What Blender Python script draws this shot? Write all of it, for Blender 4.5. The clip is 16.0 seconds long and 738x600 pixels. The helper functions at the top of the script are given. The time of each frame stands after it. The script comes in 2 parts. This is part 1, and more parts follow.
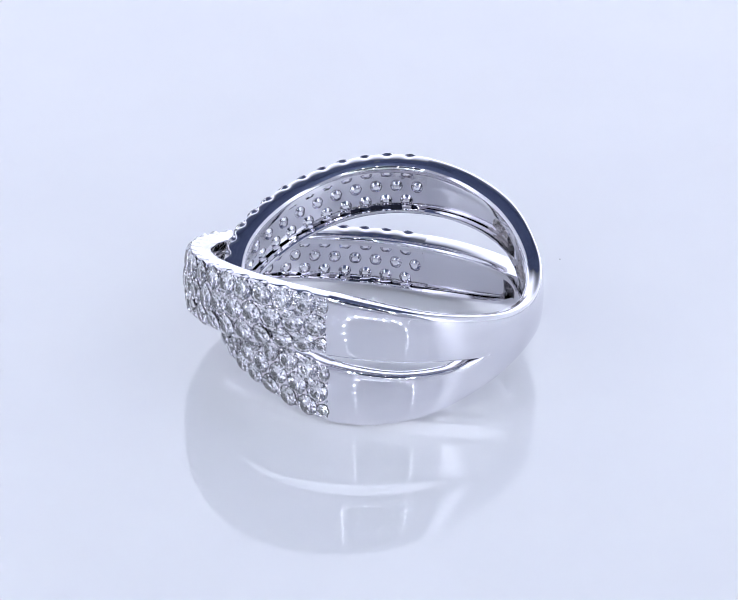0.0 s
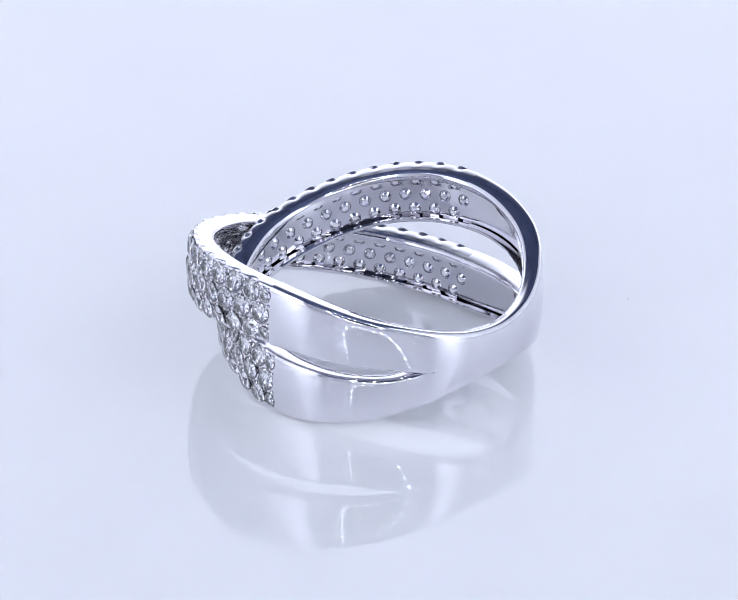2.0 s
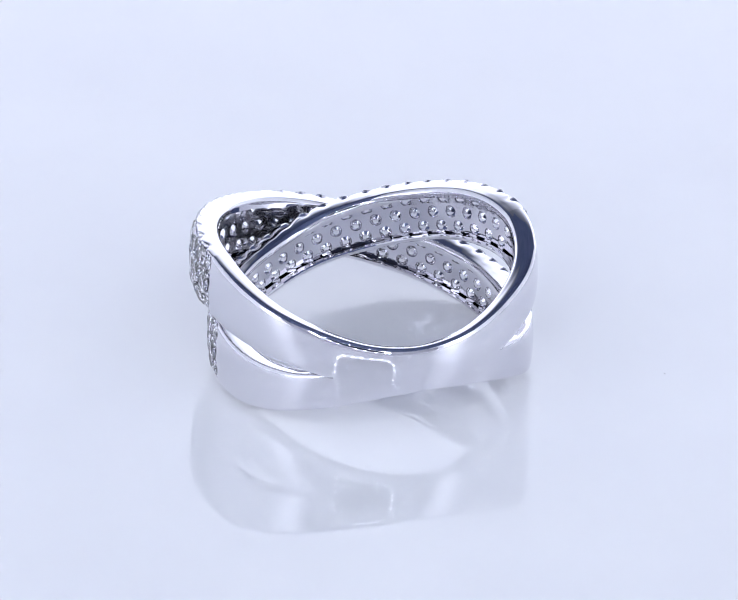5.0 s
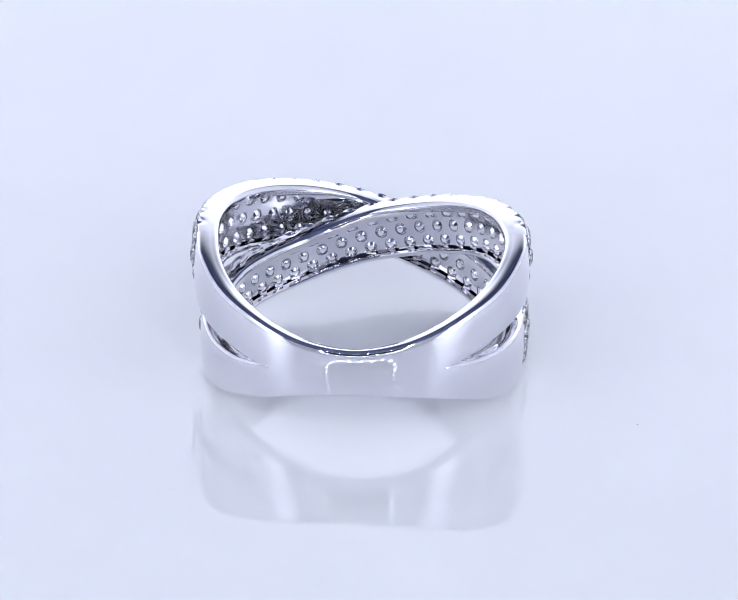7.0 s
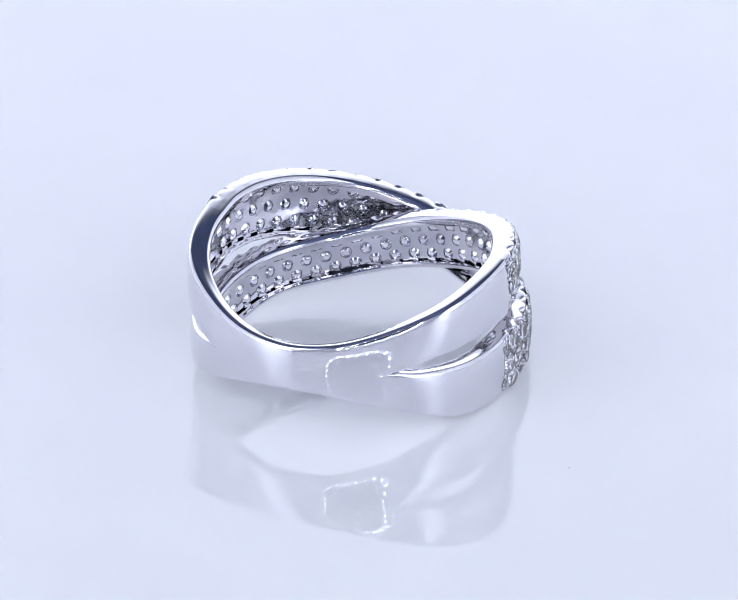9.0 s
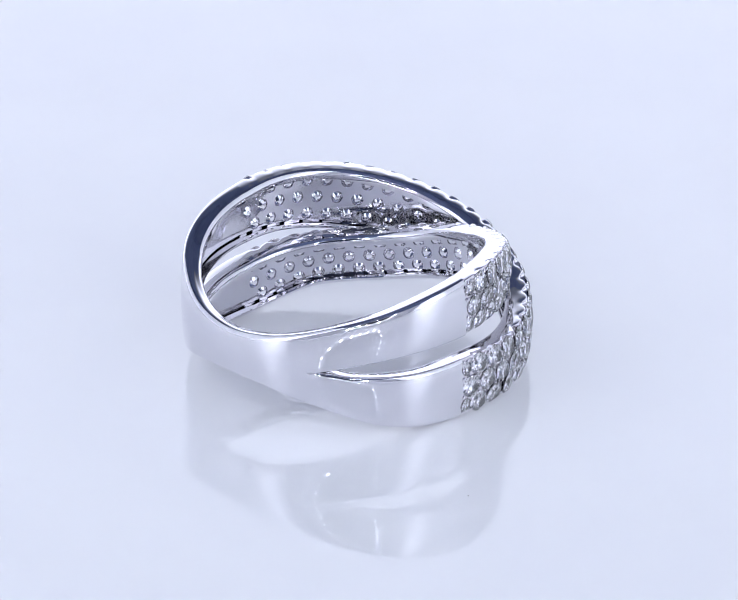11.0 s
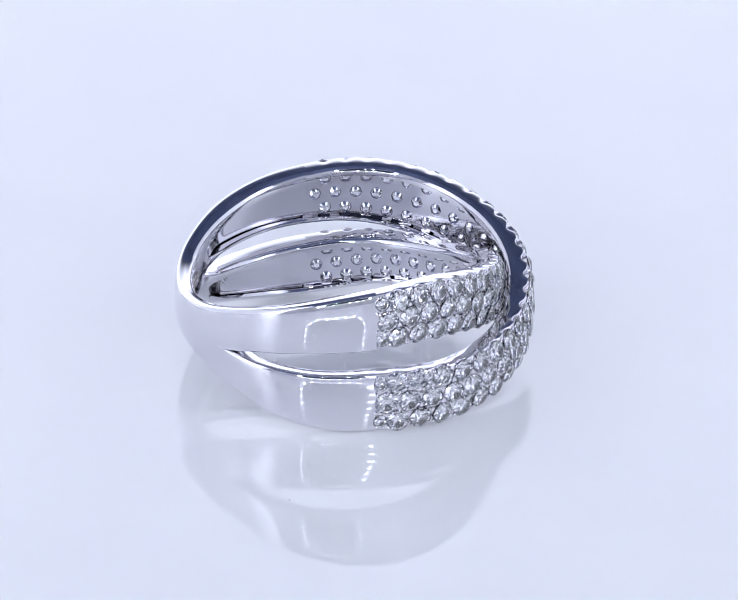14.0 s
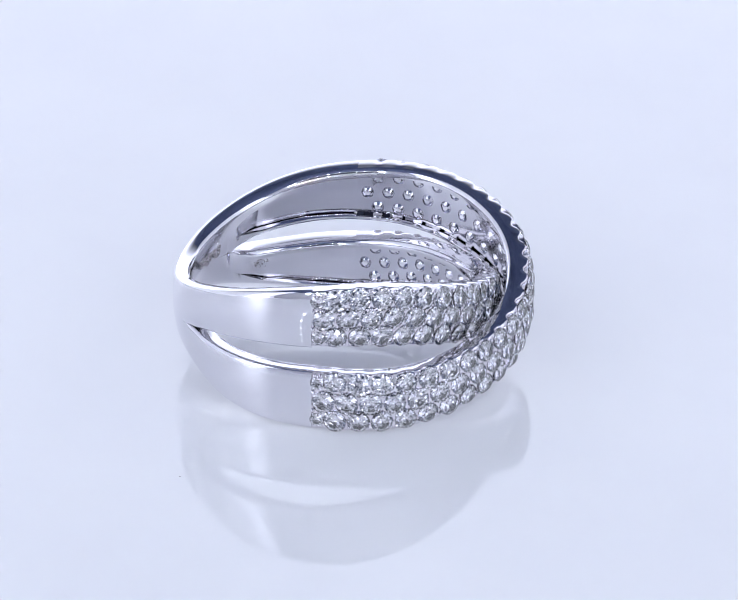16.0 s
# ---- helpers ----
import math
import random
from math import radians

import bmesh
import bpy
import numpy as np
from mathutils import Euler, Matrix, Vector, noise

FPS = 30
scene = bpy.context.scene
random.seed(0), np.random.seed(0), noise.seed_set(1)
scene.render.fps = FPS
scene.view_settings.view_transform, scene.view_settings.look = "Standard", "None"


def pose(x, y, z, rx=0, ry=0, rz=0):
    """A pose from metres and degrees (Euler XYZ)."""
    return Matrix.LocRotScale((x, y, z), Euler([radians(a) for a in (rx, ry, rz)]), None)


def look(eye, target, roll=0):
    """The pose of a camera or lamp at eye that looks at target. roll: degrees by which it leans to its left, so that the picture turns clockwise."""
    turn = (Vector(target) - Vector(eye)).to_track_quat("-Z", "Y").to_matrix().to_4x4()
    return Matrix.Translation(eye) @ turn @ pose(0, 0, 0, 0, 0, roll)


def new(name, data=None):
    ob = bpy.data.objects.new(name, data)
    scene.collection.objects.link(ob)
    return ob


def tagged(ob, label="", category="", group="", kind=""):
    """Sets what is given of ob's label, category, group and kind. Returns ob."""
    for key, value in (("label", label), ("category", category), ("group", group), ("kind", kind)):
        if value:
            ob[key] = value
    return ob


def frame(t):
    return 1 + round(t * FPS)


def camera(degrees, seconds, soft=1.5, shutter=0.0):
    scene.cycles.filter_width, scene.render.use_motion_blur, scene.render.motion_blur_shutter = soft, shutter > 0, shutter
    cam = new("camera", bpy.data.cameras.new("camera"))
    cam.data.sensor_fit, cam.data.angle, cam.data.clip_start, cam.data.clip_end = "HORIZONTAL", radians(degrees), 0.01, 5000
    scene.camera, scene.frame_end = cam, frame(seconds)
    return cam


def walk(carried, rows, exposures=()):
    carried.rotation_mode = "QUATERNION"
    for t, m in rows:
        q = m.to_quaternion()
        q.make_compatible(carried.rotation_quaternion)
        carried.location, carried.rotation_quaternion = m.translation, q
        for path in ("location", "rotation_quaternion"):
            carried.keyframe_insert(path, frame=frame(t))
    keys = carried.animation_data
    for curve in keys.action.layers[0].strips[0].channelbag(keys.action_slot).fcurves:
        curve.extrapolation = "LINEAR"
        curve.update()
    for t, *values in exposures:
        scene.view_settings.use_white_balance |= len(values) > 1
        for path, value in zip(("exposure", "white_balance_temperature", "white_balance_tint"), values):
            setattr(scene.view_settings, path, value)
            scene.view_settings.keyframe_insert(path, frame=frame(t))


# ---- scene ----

# ---- camera: stands still and looks down at the turning ring ----
R = 0.010                      # outer radius of the ring's shank
SPIN, PHASE = -10.5866, -17.76  # degrees a second, and the shank's bearing at the start
CENTRE = (0.001278, -0.000187)  # the ring's middle, off the turntable's axis
FLOOR = -0.378                 # the floor, in ring radii below the ring's own zero
EYE = Vector((0.0, -0.26182 * math.cos(radians(26.462)), 0.26182 * math.sin(radians(26.462)) - FLOOR * R))
YAW, TILT = radians(0.149), radians(26.462)
AIM = Vector((math.sin(YAW), math.cos(YAW) * math.cos(TILT), -math.cos(YAW) * math.sin(TILT)))
cam = camera(9.957, 16.0, soft=1.1)
walk(cam, [(0, look(EYE, EYE + AIM, 0.88)), (16, look(EYE, EYE + AIM, 0.88))], [(0, 0.05), (16, 0.05)])

# ---- light: side walls with an added glow, the LED frame round the front opening ----
world = bpy.data.worlds.new("room")
world.use_nodes = True
world.node_tree.nodes["Background"].inputs[0].default_value = (0.5, 0.6, 1.0, 1)
world.node_tree.nodes["Background"].inputs[1].default_value = 0.06
scene.world = world
LED_GLOW, GLOW = 163.0, (0.785, 0.83, 0.985)
SIDE_GLOW, STRIPE_GLOW, STRIPE_Y, STRIPE_WIDE = 0.205, 1.56, -0.150, 0.070   # the side walls' added even glow, and the soft upright stripe's on top


# ---- materials ----
def material(name, colour, rough=0.5, metal=0.0, **more):
    mat = bpy.data.materials.new(name)
    mat.use_nodes = True
    b = mat.node_tree.nodes["Principled BSDF"]
    b.inputs["Base Color"].default_value = (*colour, 1)
    b.inputs["Roughness"].default_value, b.inputs["Metallic"].default_value = rough, metal
    for key, value in more.items():
        b.inputs[key.replace("_", " ")].default_value = value
    return mat, mat.node_tree.nodes, mat.node_tree.links, b


def grain(mat, scale, low, high, target="Roughness", bump=0.0, fine=0.0, distance=0.00002):
    """Noise at two scales on the roughness or colour, and a fine relief."""
    nodes, links = mat.node_tree.nodes, mat.node_tree.links
    b = nodes["Principled BSDF"]
    co = nodes.new("ShaderNodeTexCoord")
    n = nodes.new("ShaderNodeTexNoise")
    n.inputs["Scale"].default_value, n.inputs["Detail"].default_value = scale, 6
    links.new(co.outputs["Object"], n.inputs["Vector"])
    ramp = nodes.new("ShaderNodeMapRange")
    ramp.inputs["From Min"].default_value, ramp.inputs["From Max"].default_value = 0.35, 0.65
    if target == "Roughness":
        ramp.inputs["To Min"].default_value, ramp.inputs["To Max"].default_value = low, high
        links.new(n.outputs["Fac"], ramp.inputs["Value"])
        links.new(ramp.outputs["Result"], b.inputs["Roughness"])
    else:
        links.new(n.outputs["Fac"], ramp.inputs["Value"])
        mix = nodes.new("ShaderNodeMix")
        mix.data_type = "RGBA"
        links.new(ramp.outputs["Result"], mix.inputs["Factor"])
        mix.inputs["A"].default_value, mix.inputs["B"].default_value = (*low, 1), (*high, 1)
        links.new(mix.outputs["Result"], b.inputs["Base Color"])
    if bump:
        m = nodes.new("ShaderNodeTexNoise")
        m.inputs["Scale"].default_value, m.inputs["Detail"].default_value = fine or scale * 8, 4
        links.new(co.outputs["Object"], m.inputs["Vector"])
        r = nodes.new("ShaderNodeBump")
        r.inputs["Strength"].default_value, r.inputs["Distance"].default_value = bump, distance
        links.new(m.outputs["Fac"], r.inputs["Height"])
        links.new(r.outputs["Normal"], b.inputs["Normal"])
    return mat


GOLD, *_ = material("polished_white_gold", (0.80, 0.79, 0.825), 0.05, 1.0)
grain(GOLD, 500, 0.001, 0.010, bump=0.3, fine=300)
SEAT, *_ = material("cut_white_gold", (0.78, 0.76, 0.80), 0.16, 1.0)
grain(SEAT, 1500, 0.10, 0.26, bump=0.25, fine=4000)
INNER, *_ = material("inside_white_gold", (0.78, 0.77, 0.82), 0.10, 1.0)
grain(INNER, 700, 0.07, 0.17, bump=0.12, fine=1800)
TARNISH, *_ = material("tarnished_gold", (0.30, 0.28, 0.29), 0.35, 1.0)
CAST, *_ = material("unpolished_casting", (0.40, 0.375, 0.385), 0.3, 1.0)
grain(CAST, 900, 0.15, 0.40, bump=0.5, fine=3500)
DIAMOND, *_ = material("diamond", (0.98, 0.98, 1.0), 0.0, 0.0, Transmission_Weight=0.97, IOR=2.42)
PAVILION, *_ = material("diamond_back_facet", (0.99, 0.985, 1.0), 0.0, 1.0)   # the back facets mirror the light
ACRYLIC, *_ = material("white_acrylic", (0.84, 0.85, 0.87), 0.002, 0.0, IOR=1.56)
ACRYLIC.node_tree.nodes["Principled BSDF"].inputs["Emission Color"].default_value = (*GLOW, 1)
ACRYLIC.node_tree.nodes["Principled BSDF"].inputs["Emission Strength"].default_value = 0.06   # added glow that lifts the plate's brightness; no lamp below
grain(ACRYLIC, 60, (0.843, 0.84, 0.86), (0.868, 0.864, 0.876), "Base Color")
PAPER, *_ = material("white_card", (0.85, 0.85, 0.86), 0.6)
grain(PAPER, 40, (0.82, 0.82, 0.83), (0.87, 0.87, 0.88), "Base Color", bump=0.2, fine=900)
GLOWING_SIDE, nodes, links, b = material("white_side_with_glow", (0.84, 0.84, 0.86), 0.6, Emission_Color=(*GLOW, 1))
grain(GLOWING_SIDE, 40, (0.82, 0.82, 0.83), (0.87, 0.87, 0.88), "Base Color", bump=0.2, fine=900)
# glow added to the side walls: an even fill and a soft upright stripe
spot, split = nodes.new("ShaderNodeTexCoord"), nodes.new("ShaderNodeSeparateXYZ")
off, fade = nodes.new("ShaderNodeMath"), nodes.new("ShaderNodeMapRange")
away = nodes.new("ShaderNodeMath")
off.operation, off.inputs[1].default_value, away.operation = "SUBTRACT", STRIPE_Y, "ABSOLUTE"
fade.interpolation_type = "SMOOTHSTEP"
for key, value in (("From Min", 0.0), ("From Max", STRIPE_WIDE), ("To Min", SIDE_GLOW + STRIPE_GLOW), ("To Max", SIDE_GLOW)):
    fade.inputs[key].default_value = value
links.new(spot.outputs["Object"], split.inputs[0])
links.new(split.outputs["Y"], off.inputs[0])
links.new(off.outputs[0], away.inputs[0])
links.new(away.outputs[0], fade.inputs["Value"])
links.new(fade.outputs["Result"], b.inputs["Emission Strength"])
FRONT, *_ = material("grey_card", (0.40, 0.40, 0.43), 0.6)
grain(FRONT, 40, (0.38, 0.38, 0.41), (0.42, 0.42, 0.45), "Base Color", bump=0.2, fine=900)
DARK, *_ = material("dark_blue_lining", (0.04, 0.055, 0.11), 0.8)
grain(DARK, 50, (0.075, 0.095, 0.175), (0.097, 0.12, 0.21), "Base Color", bump=0.3, fine=1500)
GREY, *_ = material("grey_housing", (0.30, 0.31, 0.33), 0.45)
grain(GREY, 80, 0.38, 0.55)
DUST, *_ = material("dust", (0.48, 0.46, 0.46), 0.9)
LED, *_ = material("led_glow", (1, 1, 1), 0.4, 0.0, Emission_Color=(0.85, 0.92, 1.0, 1), Emission_Strength=LED_GLOW)


# added rear panel, unseen: its glow fades upwards to grade the rims' reflections
REAR_GLOW, nodes, links, b = material("rear_glow", (0.10, 0.11, 0.14), 0.6)
spot = nodes.new("ShaderNodeTexCoord")
split = nodes.new("ShaderNodeSeparateXYZ")
fade = nodes.new("ShaderNodeMapRange")
fade.interpolation_type = "SMOOTHSTEP"
for key, value in (("From Min", 0.095), ("From Max", 0.215), ("To Min", 1.75), ("To Max", 0.03)):
    fade.inputs[key].default_value = value
links.new(spot.outputs["Object"], split.inputs[0])
links.new(split.outputs["Z"], fade.inputs["Value"])
links.new(fade.outputs["Result"], b.inputs["Emission Strength"])
b.inputs["Emission Color"].default_value = (*GLOW, 1)


# ---- building helpers ----
def part(name, bm, mat, parent=None, label="", smooth=None):
    me = bpy.data.meshes.new(name)
    bm.to_mesh(me)
    bm.free()
    me.materials.append(mat)
    if smooth is not None:
        me.polygons.foreach_set("use_smooth", [True] * len(me.polygons))
        me.set_sharp_from_angle(angle=radians(smooth))
    ob = new(name, me)
    ob.parent = parent
    if label:
        tagged(ob, label)
    return ob


def block(bm, x0, x1, y0, y1, z0, z1):
    m = Matrix.LocRotScale(((x0 + x1) / 2, (y0 + y1) / 2, (z0 + z1) / 2), None, (x1 - x0, y1 - y0, z1 - z0))
    return bmesh.ops.create_cube(bm, size=1, matrix=m)["verts"]


def smoothstep(x):
    x = min(max(x, 0.0), 1.0)
    return x * x * (3 - 2 * x)


# ---- the photo box ----
def box_panel(name, label, mat, *sizes):
    bm = bmesh.new()
    block(bm, *sizes)
    bmesh.ops.bevel(bm, geom=bm.edges[:], offset=0.001, segments=2, affect="EDGES")
    return tagged(part(name, bm, mat), label, "wall", kind="structure")


box_panel("floor", "white card floor of the photo box", PAPER, -0.21, 0.21, -0.27, 0.24, -0.030, -0.020)
box_panel("wall_east", "white side wall of the photo box with an added glow", GLOWING_SIDE, 0.20, 0.21, -0.27, 0.24, -0.0195, 0.36)
box_panel("wall_west", "white side wall of the photo box with an added glow", GLOWING_SIDE, -0.21, -0.20, -0.27, 0.24, -0.0195, 0.36)
box_panel("wall_north", "dark lined rear wall of the photo box", DARK, -0.1995, 0.1995, 0.23, 0.24, -0.0195, 0.36)
tagged(box_panel("rear_glow_panel", "added glowing panel at the rear of the photo box, dimmer towards its top", REAR_GLOW, -0.19, 0.19, 0.196, 0.204, -0.0195, 0.215), category="lamp", kind="structure")
box_panel("ceiling", "dark lined ceiling of the photo box", DARK, -0.21, 0.21, -0.27, 0.24, 0.3605, 0.37)


def rounded(w, h, r, n=8):
    pts = []
    for cx, cz, a0 in ((w - r, h - r, 0), (r - w, h - r, 90), (r - w, r - h, 180), (w - r, r - h, 270)):
        for k in range(n + 1):
            a = radians(a0 + 90 * k / n)
            pts.append((cx + r * math.cos(a), cz + r * math.sin(a)))
    return pts


OPEN_W, OPEN_H, OPEN_Z, FRONT_Y = 0.082, 0.1005, 0.1425, -0.225


def front_wall():
    """The front wall with its rounded opening, through which the camera looks."""
    bm = bmesh.new()
    inner = rounded(OPEN_W - 0.006, OPEN_H - 0.006, 0.036)
    outer = []
    for x, z in inner:
        k = min(0.1995 / max(abs(x), 1e-6), 0.19 / max(abs(z), 1e-6))
        outer.append((x * k, min(max(z * k, -0.1615), 0.108)))
    rings = []
    for pts, y in ((inner, FRONT_Y), (outer, FRONT_Y), (outer, FRONT_Y - 0.008), (inner, FRONT_Y - 0.008)):
        rings.append([bm.verts.new((x, y, z + OPEN_Z)) for x, z in pts])
    n = len(inner)
    for a in range(4):
        for k in range(n):
            bm.faces.new((rings[a][k], rings[a][(k + 1) % n], rings[(a + 1) % 4][(k + 1) % n], rings[(a + 1) % 4][k]))
    bmesh.ops.recalc_face_normals(bm, faces=bm.faces[:])
    return tagged(part("wall_south", bm, FRONT), "grey card front wall of the photo box with a rounded opening", "wall", kind="structure")


front_wall()
box_panel("wall_south_upper", "dark lined front wall above the opening of the photo box", DARK, -0.1995, 0.1995, FRONT_Y - 0.008, FRONT_Y, OPEN_Z + 0.1085, 0.36)


def led_frame():
    """The strip of single LEDs round the opening."""
    top = tagged(new("led_strip"), "rounded rectangular strip of small white LEDs round the opening", "lamp")
    bm = bmesh.new()
    a, b = rounded(OPEN_W + 0.004, OPEN_H + 0.004, 0.046), rounded(OPEN_W - 0.004, OPEN_H - 0.004, 0.038)
    n = len(a)
    rings = [[bm.verts.new((x, y, z + OPEN_Z)) for x, z in p]
             for p, y in ((a, FRONT_Y + 0.0002), (a, FRONT_Y + 0.0014), (b, FRONT_Y + 0.0014), (b, FRONT_Y + 0.0002))]
    for i in range(3):
        for k in range(n):
            bm.faces.new((rings[i][k], rings[i][(k + 1) % n], rings[i + 1][(k + 1) % n], rings[i + 1][k]))
    part("strip", bm, PAPER, top)
    path = rounded(OPEN_W, OPEN_H, 0.046)
    path.append(path[0])
    lengths = [0.0]
    for p, q in zip(path, path[1:]):
        lengths.append(lengths[-1] + math.dist(p, q))
    bm = bmesh.new()
    bmesh.ops.create_cone(bm, cap_ends=True, segments=12, radius1=0.0027, radius2=0.0024, depth=0.0016,
                          matrix=Matrix.Rotation(radians(-90), 4, "X"))
    first = part("led", bm, LED, top)
    count = 28
    for k in range(count):
        d = lengths[-1] * (k + 0.5) / count
        x, z = np.interp(d, lengths, [p[0] for p in path]), np.interp(d, lengths, [p[1] for p in path])
        ob = first if k == 0 else new("led", first.data)
        ob.parent, ob.location = top, (x, FRONT_Y + 0.0022, z + OPEN_Z)


led_frame()


def make_turntable():
    """A round white acrylic plate on a motor foot."""
    top = tagged(new("turntable"), "round glossy white acrylic turntable plate with a faint added glow", "turntable")
    bm = bmesh.new()
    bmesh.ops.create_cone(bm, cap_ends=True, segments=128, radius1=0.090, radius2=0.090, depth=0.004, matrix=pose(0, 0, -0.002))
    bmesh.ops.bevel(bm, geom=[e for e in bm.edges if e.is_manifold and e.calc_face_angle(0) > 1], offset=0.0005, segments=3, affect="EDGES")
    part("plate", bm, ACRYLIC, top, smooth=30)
    bm = bmesh.new()
    bmesh.ops.create_cone(bm, cap_ends=True, segments=64, radius1=0.055, radius2=0.050, depth=0.0155, matrix=pose(0, 0, -0.01195))
    part("foot", bm, GREY, top, "grey motor foot", smooth=30)
    bm = bmesh.new()
    bmesh.ops.create_icosphere(bm, subdivisions=2, radius=0.00005, matrix=Matrix.Diagonal((1.4, 1, 0.5, 1)))
    for v in bm.verts:
        v.co *= 1 + 0.4 * noise.noise(v.co * 9000)
    speck = part("dust_speck", bm, DUST, top, "tiny grey speck of dust")
    a = 1.775 * 0.010764
    speck.location = (a * math.cos(radians(46.7)), a * math.sin(radians(46.7)), 0.00003)
    return top


turntable = make_turntable()

# ---- the ring: heights in ring radii, by the angle from the shank's middle ----
ANG = (0, 17, 32, 43, 55, 66, 77, 90, 105, 120, 135, 150, 165, 180)
UPPER_TOP = {1: (.20, .24, .31, .37, .43, .48, .525, .555, .568, .542, .480, .408, .33, .26),
             -1: (.20, .225, .285, .335, .385, .435, .475, .505, .525, .52, .485, .425, .35, .26)}
UPPER_LOW = {1: (.055, .058, .06, .10, .135, .16, .175, .18, .175, .15, .09, .02, -.05, -.11),
             -1: (.055, .045, .035, .052, .07, .09, .105, .115, .108, .08, .035, -.02, -.07, -.11)}
LOWER_TOP = {1: (.055, .058, .06, .045, .028, .015, .013, .015, .015, .015, .045, .09, .165, .26),
             -1: (.055, .045, .035, .005, -.008, -.008, .008, .028, .065, .085, .10, .12, .175, .26)}
LOWER_LOW = {1: (-.08, -.10, -.165, -.225, -.293, -.342, -.367, -.378, -.378, -.366, -.32, -.26, -.19, -.11),
             -1: (-.08, -.115, -.193, -.245, -.30, -.338, -.358, -.364, -.330, -.265, -.245, -.222, -.17, -.11)}
RAD_ANG = (0, 30, 55, 90, 105, 120, 135, 150, 165, 180)
RAD_OVER = {1: (1.010, 1.025, 1.033, 1.010, 1.05, 1.10, 1.135, 1.165, 1.19, 1.20),
            -1: (1.010, 1.020, 1.020, 1.022, 1.062, 1.10, 1.135, 1.165, 1.19, 1.20)}
RAD_UNDER = {1: (1.010, 1.025, 1.042, 1.032, 1.005, 0.99, 0.99, 0.995, 1.0, 1.0),
             -1: (1.010, 1.020, 1.008, 0.982, 0.968, 0.965, 0.96, 0.97, 0.985, 1.0)}
FORK = 33.0


def curve_of(xs, plus, minus):
    """A smoothed function of the angle from two half tables."""
    grid = np.arange(-240, 241, 1.0)
    wrapped = (grid + 180) % 360 - 180
    raw = np.where(wrapped >= 0, np.interp(np.abs(wrapped), xs, plus), np.interp(np.abs(wrapped), xs, minus))
    k = np.exp(-0.5 * (np.arange(-15, 16) / 5.0) ** 2)
    soft = np.convolve(np.pad(raw, 15, mode="edge"), k / k.sum(), mode="valid")
    return lambda a: float(np.interp((a + 180) % 360 - 180, grid, soft))


up_top = curve_of(ANG, UPPER_TOP[1], UPPER_TOP[-1])
low_low = curve_of(ANG, LOWER_LOW[1], LOWER_LOW[-1])
slit_up = curve_of(ANG, UPPER_LOW[1], UPPER_LOW[-1])
slit_low = curve_of(ANG, LOWER_TOP[1], LOWER_TOP[-1])
# the over band is low on the plus side and high on the minus side; the under band the other way round
over_top = curve_of(ANG, LOWER_TOP[1], UPPER_TOP[-1])
over_low = curve_of(ANG, LOWER_LOW[1], UPPER_LOW[-1])
under_top = curve_of(ANG, UPPER_TOP[1], LOWER_TOP[-1])
under_low = curve_of(ANG, UPPER_LOW[1], LOWER_LOW[-1])
over_rad = curve_of(RAD_ANG, RAD_OVER[1], RAD_OVER[-1])
under_rad = curve_of(RAD_ANG, RAD_UNDER[1], RAD_UNDER[-1])
thick = curve_of((0, 45, 90, 180), (.105, .142, .160, .155), (.105, .136, .157, .155))
lean_of = curve_of((0, 112, 160, 180), (.14, .14, .05, .05), (.14, .14, .05, .05))   # how far the rims lean inwards
DOME = 0.051
RECESS, LEDGE, LIP = 0.060, 0.060, 0.060   # the hollow inside each band, and its lower and upper edges
CROWN = 0.003                              # the slight crown of the polished rims
FIRST, LAST = 89, 270                      # where the pave begins and ends


def pocket(a):
    """How far the hollow of a fork arm has opened, in height and in depth: it ends in a rounded pocket near the fork."""
    e = min(max((abs(a) - FORK - 2) / 25, 0.0), 1.0)
    return math.sqrt(1 - (1 - e) ** 2), smoothstep(e * 1.35)


def place(a, r, z):
    return Vector((r * math.cos(radians(a)), r * math.sin(radians(a)), z)) * R


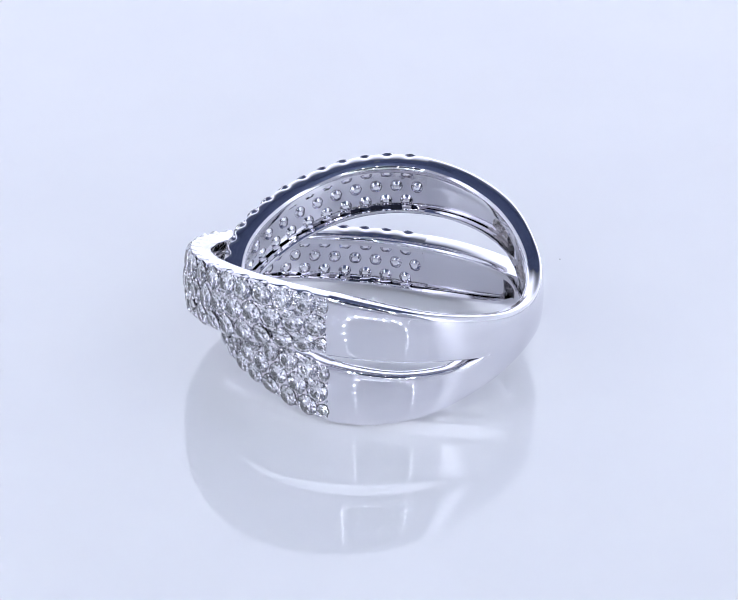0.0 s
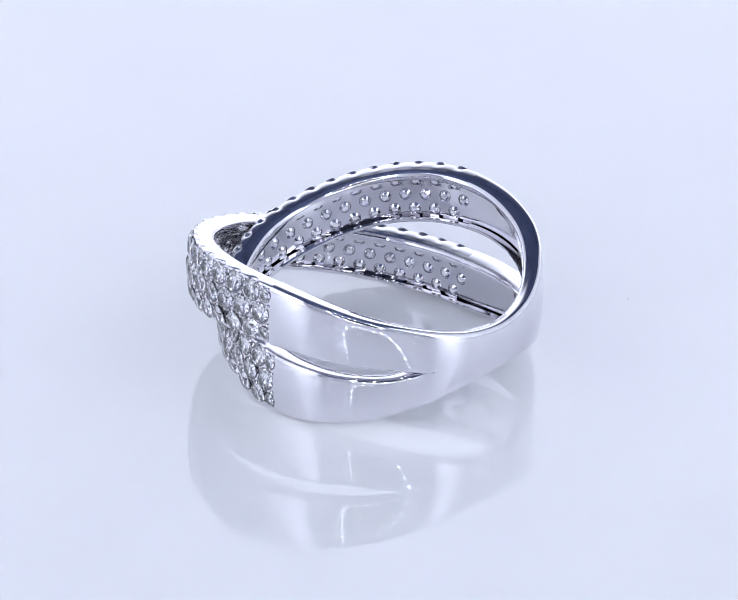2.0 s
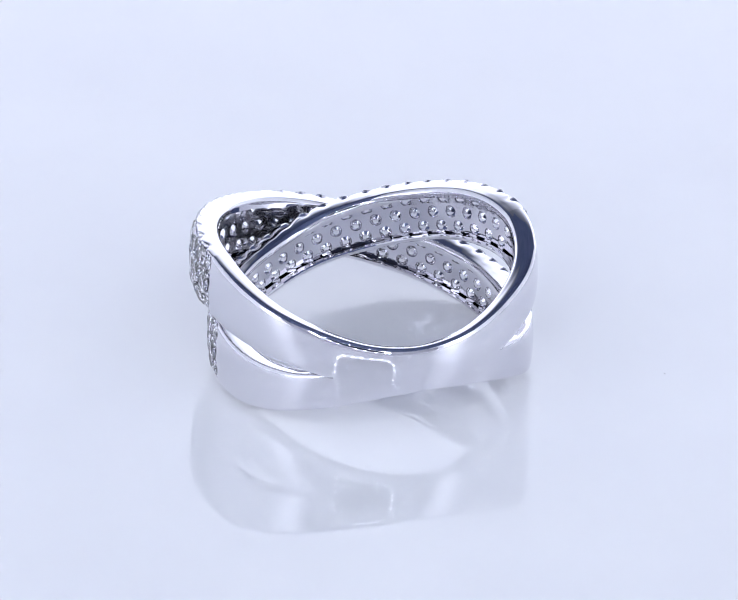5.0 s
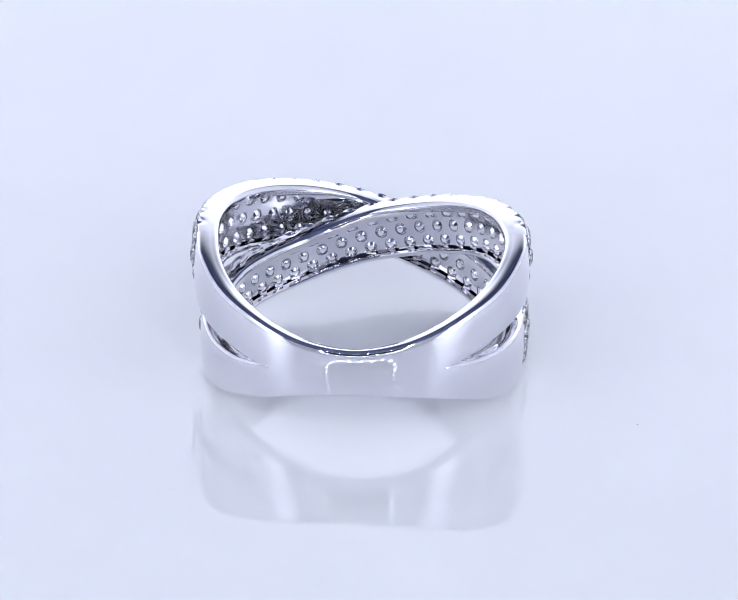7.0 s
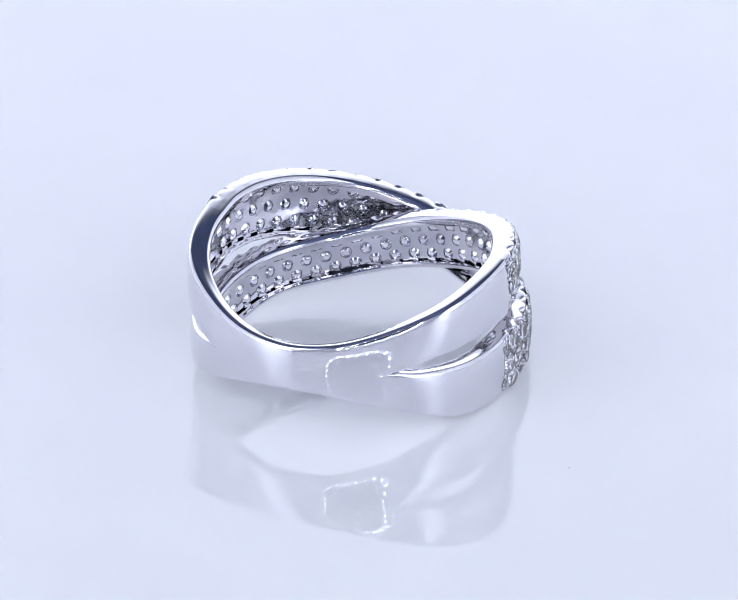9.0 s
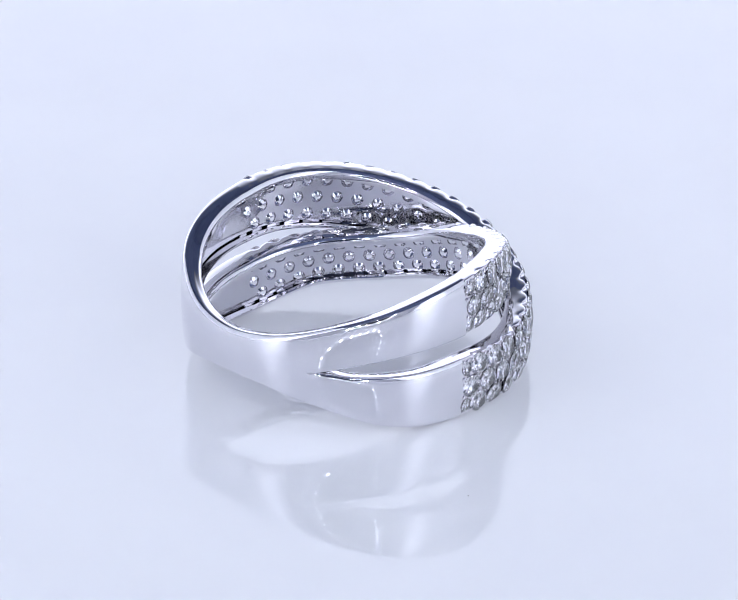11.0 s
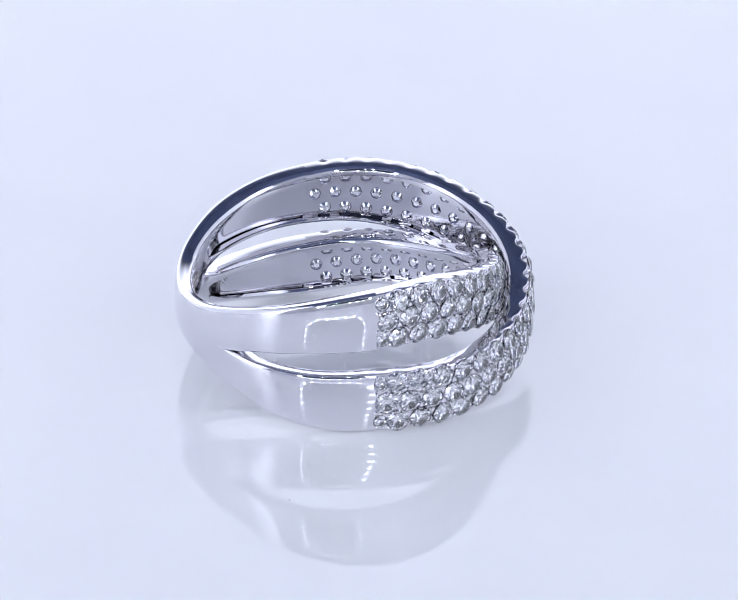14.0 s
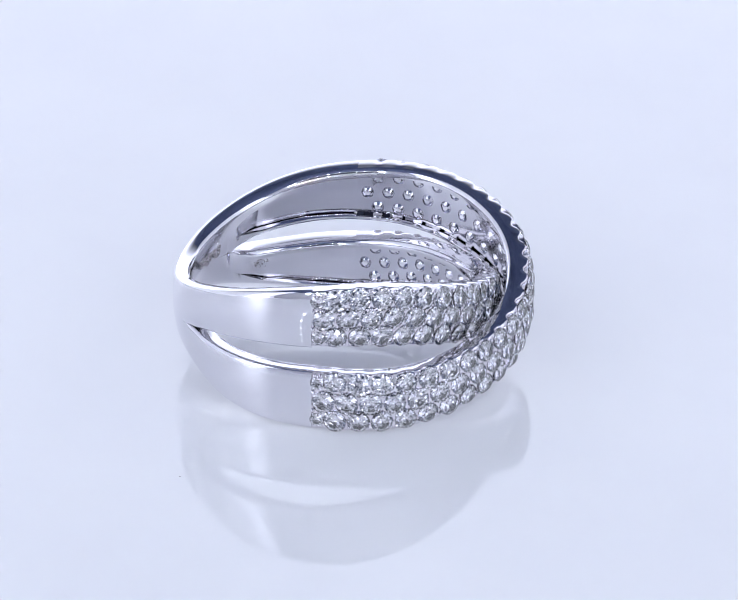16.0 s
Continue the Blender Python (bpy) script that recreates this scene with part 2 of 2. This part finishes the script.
def shank_half(bm, upper):
    """One half of the plain shank, from fork end to fork end; the halves share their edge where they are one."""
    steps = 120
    loops = []
    for i in range(steps + 1):
        a = LAST - 360 + (FIRST - LAST + 360) * i / steps
        split = smoothstep((abs(a) - FORK) / 26)
        mid = (slit_up(a) + slit_low(a)) / 2
        open_ = smoothstep((abs(a) - FORK) / 14)
        s = mid + ((slit_up(a) if upper else slit_low(a)) - mid) * open_
        top, low = up_top(a), low_low(a)
        z0, z1 = (s, top) if upper else (s, low)
        rad, t = (under_rad if (a > 0) == upper else over_rad)(a), thick(a)
        bev_out, bev_slit = 0.026, 0.023 * smoothstep((abs(a) - FORK) / 5)
        sign = 1 if upper else -1

        def dome(z):
            whole = (z - low) / (top - low) * 2 - 1
            own = (z - (z0 + z1) / 4 - (0.115 if upper else -0.078)) / abs(z1 - z0) * 2
            return -DOME * ((top - low) * whole ** 2 * (1 - split) + abs(z1 - z0) * own ** 2 * split * 0.8)

        loop = []
        za, zb = z0 + sign * bev_slit, z1 - sign * bev_out
        for k in range(13):
            z = za + (zb - za) * k / 12
            loop.append((rad + dome(z), z))
        edge = rad + dome(zb)
        for k in (1, 2, 3):
            q = radians(30 * k)
            loop.append((edge - bev_out * (1 - math.cos(q)), zb + sign * bev_out * math.sin(q)))
        inner, bev_in = rad - t, (0.036 if upper else 0.030)
        lean = 0.14 * (t - bev_out - bev_in)
        for k in (0.25, 0.5, 0.75):
            r = edge - bev_out + (inner + bev_in - edge + bev_out) * k
            loop.append((r, z1 - sign * (lean * k - CROWN * 4 * k * (1 - k))))
        for k in range(6):
            q = radians(18 * k)
            loop.append((inner + bev_in * (1 - math.sin(q)), z1 - sign * (lean + bev_in * (1 - math.cos(q)))))
        wide, hollow = pocket(a)
        rec = RECESS * hollow
        up, down = (z1 - LIP, z0 + LEDGE + 0.004) if upper else (z0 - LIP + 0.006, z1 + LEDGE)
        heart = up * 0.35 + down * 0.65
        up, down = heart + (up - heart) * max(wide, 0.06), heart + (down - heart) * max(wide, 0.06)
        chain = [(inner, up - 0.016 * hollow), (inner + 0.15 * rec, up - 0.019 * hollow), (inner + 0.9 * rec, up)]
        chain += [(inner + rec, up + (down - up) * k) for k in (0.08, 0.5, 1.0)]
        chain += [(inner + 1.38 * rec, down - 0.004 * hollow), (inner + 1.36 * rec, down - 0.014 * hollow),
                  (inner + 0.3 * rec, down - 0.014 * hollow), (inner, down - 0.022 * max(hollow, 0.1))]
        loop += chain if upper else chain[::-1]
        for k in (0, 1, 2, 3):
            q = radians(30 * k)
            b = bev_slit * 1.35
            loop.append((inner + b * (1 - math.cos(q)), z0 + sign * (0.018 * open_ + b * (1 - math.sin(q)))))
        edge = rad + dome(za)
        for k in (0, 1, 2):
            q = radians(90 - 30 * k)
            loop.append((edge - bev_slit * (1 - math.cos(q)), za - sign * bev_slit * math.sin(q)))
        loops.append((a, [bm.verts.new(place(a, *p)) for p in loop]))
    n = len(loops[0][1])
    for (a, p), (b, q) in zip(loops, loops[1:]):
        joined = max(abs(a), abs(b)) <= FORK + 0.1
        satin = range(24, 36) if abs(a) < FORK + 2 else range(26, 30) if upper else range(29, 33)
        for k in range(n):
            if joined and 35 <= k:
                continue
            j = (k + 1) % n
            bm.faces.new((p[k], q[k], q[j], p[j])).material_index = 1 if k in satin else 0
    bm.faces.new(loops[0][1])
    bm.faces.new(loops[-1][1][::-1])


def make_shank(parent):
    bm = bmesh.new()
    shank_half(bm, True)
    shank_half(bm, False)
    bmesh.ops.remove_doubles(bm, verts=bm.verts[:], dist=2e-7)
    bmesh.ops.dissolve_degenerate(bm, edges=bm.edges[:], dist=1e-8)
    bmesh.ops.recalc_face_normals(bm, faces=bm.faces[:])
    ob = part("shank", bm, GOLD, parent, "plain polished white gold shank that forks on both sides", smooth=35)
    ob.data.materials.append(INNER)
    return ob


def brilliant():
    """A round brilliant of diameter 1, its girdle at height 0."""
    bm = bmesh.new()
    c = lambda r, a, z: bm.verts.new((r * math.cos(radians(a)), r * math.sin(radians(a)), z))
    t = [c(0.285, 45 * k, 0.150) for k in range(8)]
    m = [c(0.395, 45 * k + 22.5, 0.085) for k in range(8)]
    g = [c(0.50, 22.5 * j, 0.008) for j in range(16)]
    h = [c(0.50, 22.5 * j, -0.012) for j in range(16)]
    n = [c(0.18, 45 * k + 22.5, -0.300) for k in range(8)]
    tip = bm.verts.new((0, 0, -0.43))
    bm.faces.new(t)
    for k in range(8):
        bm.faces.new((t[k], m[k], t[(k + 1) % 8]))
        bm.faces.new((t[k], m[k - 1], g[2 * k]))
        bm.faces.new((t[k], g[2 * k], m[k]))
        bm.faces.new((m[k], g[2 * k], g[2 * k + 1]))
        bm.faces.new((m[k], g[2 * k + 1], g[(2 * k + 2) % 16]))
        bm.faces.new((n[k], h[2 * k + 1], h[2 * k]))
        bm.faces.new((n[k], h[(2 * k + 2) % 16], h[2 * k + 1]))
        bm.faces.new((n[k - 1], n[k], h[2 * k]))
        bm.faces.new((tip, n[k], n[k - 1]))
    for j in range(16):
        bm.faces.new((g[j], h[j], h[(j + 1) % 16], g[(j + 1) % 16]))
    bmesh.ops.recalc_face_normals(bm, faces=bm.faces[:])
    me = bpy.data.meshes.new("stone")
    bm.to_mesh(me)
    bm.free()
    me.materials.append(DIAMOND)
    me.materials.append(PAVILION)
    for p in me.polygons:
        p.material_index = 1 if p.center.z < -0.03 else 0
    return me


def bead_into(bm, at, normal, r):
    """One small rounded grain of metal."""
    q = normal.to_track_quat("Z", "Y").to_matrix().to_4x4()
    bmesh.ops.create_icosphere(bm, subdivisions=1, radius=r, matrix=Matrix.Translation(at) @ q @ Matrix.Diagonal((1, 1, 0.9, 1)))


ROWS = 3


def make_band(parent, name, label, top_of, low_of, rad_of, stone_mesh, seed):
    """A pave band from fork arm to fork arm round the ring's head: seats cut through it, stones in three rows, grains between."""
    rng = random.Random(seed)
    fine = np.linspace(FIRST, LAST, 721)
    mids = [place(a, rad_of(a), (top_of(a) + low_of(a)) / 2) for a in fine]
    run = np.concatenate([[0], np.cumsum([(q - p).length for p, q in zip(mids, mids[1:])])])
    count = round(run[-1] / (0.1435 * R))
    ang = lambda u: float(np.interp(u / count * run[-1], run, fine))
    SINK, MARGIN = 0.005, 0.011

    def height(a, v):
        lo, hi = low_of(a) + MARGIN, top_of(a) - MARGIN
        return lo + (hi - lo) * v

    def outer(u, v, deep=0.0):
        a = ang(u)
        return place(a, rad_of(a) - SINK - DOME * (top_of(a) - low_of(a)) * (2 * v - 1) ** 2 - deep, height(a, v))

    def inner(u, v, deep=0.0):
        a = ang(u)
        z = np.interp(v, (0, 1 / 3, 2 / 3, 1), (low_of(a) + LEDGE, height(a, 1 / 3), height(a, 2 / 3), top_of(a) - LIP))
        return place(a, rad_of(a) - thick(a) + RECESS + deep, float(z))

    def normal(u, v, f):
        e = 0.02
        d1 = f(min(u + e, count), v) - f(max(u - e, 0), v)
        d2 = f(u, min(v + e, 1)) - f(u, max(v - e, 0))
        return d1.cross(d2).normalized()

    bm = bmesh.new()      # outer seats, rims
    bmi = bmesh.new()     # inner wall
    grains = bmesh.new()
    stones = []
    rims = {0: {}, 1: {}}
    rim = bmesh.new()
    for row in range(ROWS):
        v0, v1 = row / ROWS, (row + 1) / ROWS
        bounds = [0.0] + [k + (0.5 if row % 2 == 0 else 0.0) for k in range(1 if row % 2 else 0, count)] + [float(count)]
        for u0, u1 in zip(bounds, bounds[1:]):
            if u1 - u0 < 0.1:
                continue
            um, vm = (u0 + u1) / 2, (v0 + v1) / 2
            full = u1 - u0 > 0.75
            wide, tall = (outer(u1, vm) - outer(u0, vm)).length, (outer(um, v1) - outer(um, v0)).length
            size = min(wide, math.hypot(wide / 2, tall)) * 0.995 if full else 0.090 * R
            for f, b in ((outer, bm), (inner, bmi)):
                is_out = f is outer
                hole = size * 0.50 if is_out else 0.041 * R
                border = [(u0 + (u1 - u0) * k / 8, v0) for k in range(9)] + [(u1, vm)]
                border += [(u1 - (u1 - u0) * k / 8, v1) for k in range(9)] + [(u0, vm)]
                centre, nrm = f(um, vm), normal(um, vm, f)
                ex = (f(min(um + 0.05, count), vm) - f(max(um - 0.05, 0), vm)).normalized()
                ey = nrm.cross(ex)
                outline, circle, sunk, low_, high_ = [], [], [], [], []
                for i, (u, v) in enumerate(border):
                    notch = 0.0
                    if is_out and full and v in (0.0, 1.0):
                        x = (u - um) / (u1 - u0) * 2
                        notch = 0.026 * math.sqrt(max(0, 1 - (x / 0.52) ** 2))
                    p = f(u, v, notch)
                    if v in (0.0, 1.0):
                        rims[int(v)].setdefault(is_out, {})[round(u, 4)] = p
                    outline.append(b.verts.new(p))
                    if not (is_out or full):
                        continue
                    d = p - centre
                    angle = math.atan2(d.dot(ey), d.dot(ex))
                    c = centre + (ex * math.cos(angle) + ey * math.sin(angle)) * hole
                    circle.append(b.verts.new(c))
                    depth = nrm * (R * 0.040)
                    inside = centre + (c - centre) * 0.62
                    sunk.append(b.verts.new(inside - depth if is_out else c + nrm * (R * 0.008)))
                    if not is_out:
                        low_.append(b.verts.new(centre + (c - centre) * 0.88 + nrm * (R * 0.002)))
                        high_.append(b.verts.new(centre + (c - centre) * 0.46 - nrm * (R * 0.012)))
                n = len(border)
                if not circle:
                    b.faces.new(outline)
                    continue
                for i in range(n):
                    j = (i + 1) % n
                    b.faces.new((outline[i], outline[j], circle[j], circle[i]))
                    b.faces.new((circle[i], circle[j], sunk[j], sunk[i]))
                    if not is_out:
                        b.faces.new((sunk[i], sunk[j], low_[j], low_[i]))
                        b.faces.new((low_[i], low_[j], high_[j], high_[i])).material_index = 1
                if is_out:
                    foot = b.verts.new(centre - nrm * (R * 0.064))
                    for i in range(n):
                        b.faces.new((sunk[i], sunk[(i + 1) % n], foot))
                else:
                    point = b.verts.new(centre - nrm * (R * 0.017))
                    for i in range(n):
                        b.faces.new((high_[i], high_[(i + 1) % n], point)).material_index = 1
                if is_out:
                    tilt = Matrix.Rotation(rng.gauss(0, 0.065), 4, "X") @ Matrix.Rotation(rng.gauss(0, 0.065), 4, "Y") @ Matrix.Rotation(rng.uniform(0, 0.8), 4, "Z")
                    q = nrm.to_track_quat("Z", "Y").to_matrix().to_4x4()
                    stones.append(Matrix.Translation(centre + nrm * R * 0.005) @ q @ tilt @ Matrix.Diagonal((size, size, size, 1)))
                    for uu in (u0, u1):
                        for vv in (v0, v1):
                            edge = vv in (0.0, 1.0)
                            at = outer(min(max(uu, 0.06), count - 0.06), min(max(vv, 0.03), 0.97))
                            for du in ((-0.13, 0.13) if edge else (0,)):
                                if edge and (uu + du < u0 or uu + du > u1):
                                    continue
                                at = outer(min(max(uu + du, 0.06), count - 0.06), min(max(vv, 0.05), 0.95))
                                bead_into(grains, at + normal(uu, vm, outer) * R * (0.002 if edge else 0.004), nrm, R * (0.0150 if edge else 0.0160))
    # rims between outer and inner faces, with a soft inner edge
    for v in (0, 1):
        us = sorted(set(rims[v][True]) | set(rims[v][False]))
        pts = []
        for u in us:
            o, i = rims[v][True].get(u), rims[v][False].get(u)
            if o is None or i is None:
                continue
            a = ang(u)
            zz = top_of(a) if v else low_of(a)
            down, lean, soft = (-1 if v else 1), lean_of(a) * thick(a), (0.036 if v else 0.030)
            rad, ri, ro = rad_of(a), rad_of(a) - thick(a), math.hypot(o.x, o.y) / R
            flat = lambda r: zz + down * lean * (rad - r) / thick(a)
            turned = 0.009
            line = [o]
            for k in (1, 2, 3):
                q = radians(30 * k)
                line.append(place(a, ro - turned * (1 - math.cos(q)), o.z / R + (flat(ro - turned) - o.z / R) * math.sin(q)))
            for k in (0.25, 0.5, 0.75):
                r = ro - turned + (ri + soft - ro + turned) * k
                line.append(place(a, r, flat(r) - down * CROWN * 4 * k * (1 - k)))
            for k in range(6):
                q = radians(18 * k)
                line.append(place(a, ri + soft * (1 - math.sin(q)), flat(ri + soft) + down * (soft * (1 - math.cos(q)))))
            if v:
                edge = ((0.0, -LIP - 0.016), (0.15, -LIP - 0.019), (0.35, -LIP - 0.014), (0.95, -LIP + 0.002))
            else:
                edge = ((0.0, LEDGE - 0.022), (0.12, LEDGE - 0.016), (0.3, LEDGE - 0.014), (0.9, LEDGE - 0.016),
                        (1.38, LEDGE - 0.012), (1.40, LEDGE - 0.002), (1.0, LEDGE + 0.001))
            line += [place(a, ri + RECESS * k, zz + h) for k, h in edge]
            line.append(i)
            pts.append([rim.verts.new(p) for p in line])
        for p, q in zip(pts, pts[1:]):
            for k in range(len(p) - 1):
                rim.faces.new((p[k], q[k], q[k + 1], p[k + 1]))
    # bars added in place of the bright reflections that alternate along the groove
    bars = bmesh.new()
    for k in range(count):
        a = ang(min(k + 0.98, count - 0.1))
        turn = Matrix.Translation(place(a, rad_of(a) - thick(a) + RECESS * 1.1, low_of(a) + LEDGE - 0.008)) @ pose(0, 0, 0, 0, 0, a)
        bmesh.ops.create_cube(bars, size=1, matrix=turn @ Matrix.Diagonal((0.030 * R, 0.062 * R, 0.014 * R, 1)))
    bmesh.ops.bevel(bars, geom=bars.edges[:], offset=0.003 * R, segments=2, affect="EDGES")
    for b in (bm, bmi, rim):
        bmesh.ops.remove_doubles(b, verts=b.verts[:], dist=1e-6)
        bmesh.ops.recalc_face_normals(b, faces=b.faces[:])
    band = part(name, bm, SEAT, parent, label, smooth=30)
    part("rim", rim, GOLD, band, "polished scalloped rim", smooth=28)
    wall = part("inner_wall", bmi, INNER, band, "grey recessed inner wall with a stone's tip in each drilled hole", smooth=20)
    wall.data.materials.append(PAVILION)
    tagged(part("glint_bars", bars, GOLD, band, "small polished bars standing for bright reflections in the inner groove", smooth=40), kind="stuff")
    tagged(part("grain_setting", grains, GOLD, band, "tiny white gold grains between the stones", smooth=60), kind="stuff")
    for m in stones:
        ob = new("stone", stone_mesh)
        ob.parent, ob.matrix_basis = band, m
    return band


def stamp(parent, first, step):
    """A worn maker's stamp inside the shank: short unreadable strokes."""
    rng = random.Random(9)
    for k in range(6):
        a = first + step * k
        bm = bmesh.new()
        z = (slit_up(a) + up_top(a)) / 2 - 0.01
        for j in range(3):
            turn = Matrix.Translation(place(a + rng.uniform(-1, 1), under_rad(a) - thick(a) - 0.0005, z + 0.022 * (j - 1))) @ pose(0, 0, 0, rng.uniform(-50, 50), 0, a)
            bmesh.ops.create_cube(bm, size=1, matrix=turn @ Matrix.Diagonal((0.004 * R, rng.uniform(0.010, 0.028) * R, 0.006 * R, 1)))
        part("stamp_mark", bm, TARNISH, parent, "small dark worn stamp mark")


def rough_spot(parent, first, last, z0, z1, seed, deep=0.0):
    """A patch of unpolished casting inside the fork: a lumpy skin that dips into the wall along its edge."""
    bm = bmesh.new()
    nu, nv = 44, 22
    grid = []
    for i in range(nu + 1):
        a = first + (last - first) * i / nu
        row = []
        for j in range(nv + 1):
            z = z0 + (z1 - z0) * j / nv
            x, y = 2 * i / nu - 1, 2 * j / nv - 1
            ragged = 0.75 + 0.5 * noise.noise(Vector((x * 3, y * 3, seed)))
            inside = smoothstep((1 - math.hypot(x, y) / ragged) * 3)
            lump = 0.5 + 0.5 * noise.noise(Vector((a * 0.9, z * 60, seed))) + 0.5 * noise.noise(Vector((a * 2.1, z * 130, seed)))
            rad = (under_rad(a) + over_rad(a)) / 2 - thick(a) + deep * pocket(a)[1]
            row.append(bm.verts.new(place(a, rad + 0.010 - 0.026 * inside * max(lump, 0.1), z)))
        grid.append(row)
    for p, q in zip(grid, grid[1:]):
        for j in range(nv):
            bm.faces.new((p[j], p[j + 1], q[j + 1], q[j]))
    part("rough_spot", bm, CAST, parent, "dark unpolished casting spot inside the fork", smooth=50)


def make_ring():
    top = tagged(new("ring"), "white gold crossover ring with pave diamonds lying on a turntable", "ring")
    make_shank(top)
    stamp(top, 20, 2.6)
    rough_spot(top, 22, 37, 0.06, 0.20, 4)
    rough_spot(top, 47, 62, 0.17, 0.32, 5, RECESS)
    rough_spot(top, -33, -5, 0.02, 0.15, 7)
    rough_spot(top, -58, -44, -0.20, -0.07, 11, RECESS)
    stone = brilliant()
    make_band(top, "over_band", "outer pave band with three rows of round diamonds", over_top, over_low, over_rad, stone, 3)
    make_band(top, "under_band", "inner pave band with three rows of round diamonds", under_top, under_low, under_rad, stone, 5)
    return top


ring = make_ring()


def motions():
    """The turntable turns at an even pace and carries the ring and the speck."""
    rows, spun = [], []
    for k in range(33):
        t = k / 2
        turn = Matrix.Rotation(radians(SPIN * t), 4, "Z")
        spun.append((t, turn))
        rows.append((t, turn @ pose(CENTRE[0], CENTRE[1], -FLOOR * R, 0, 0, PHASE)))
    walk(turntable, spun)
    walk(ring, rows)


motions()
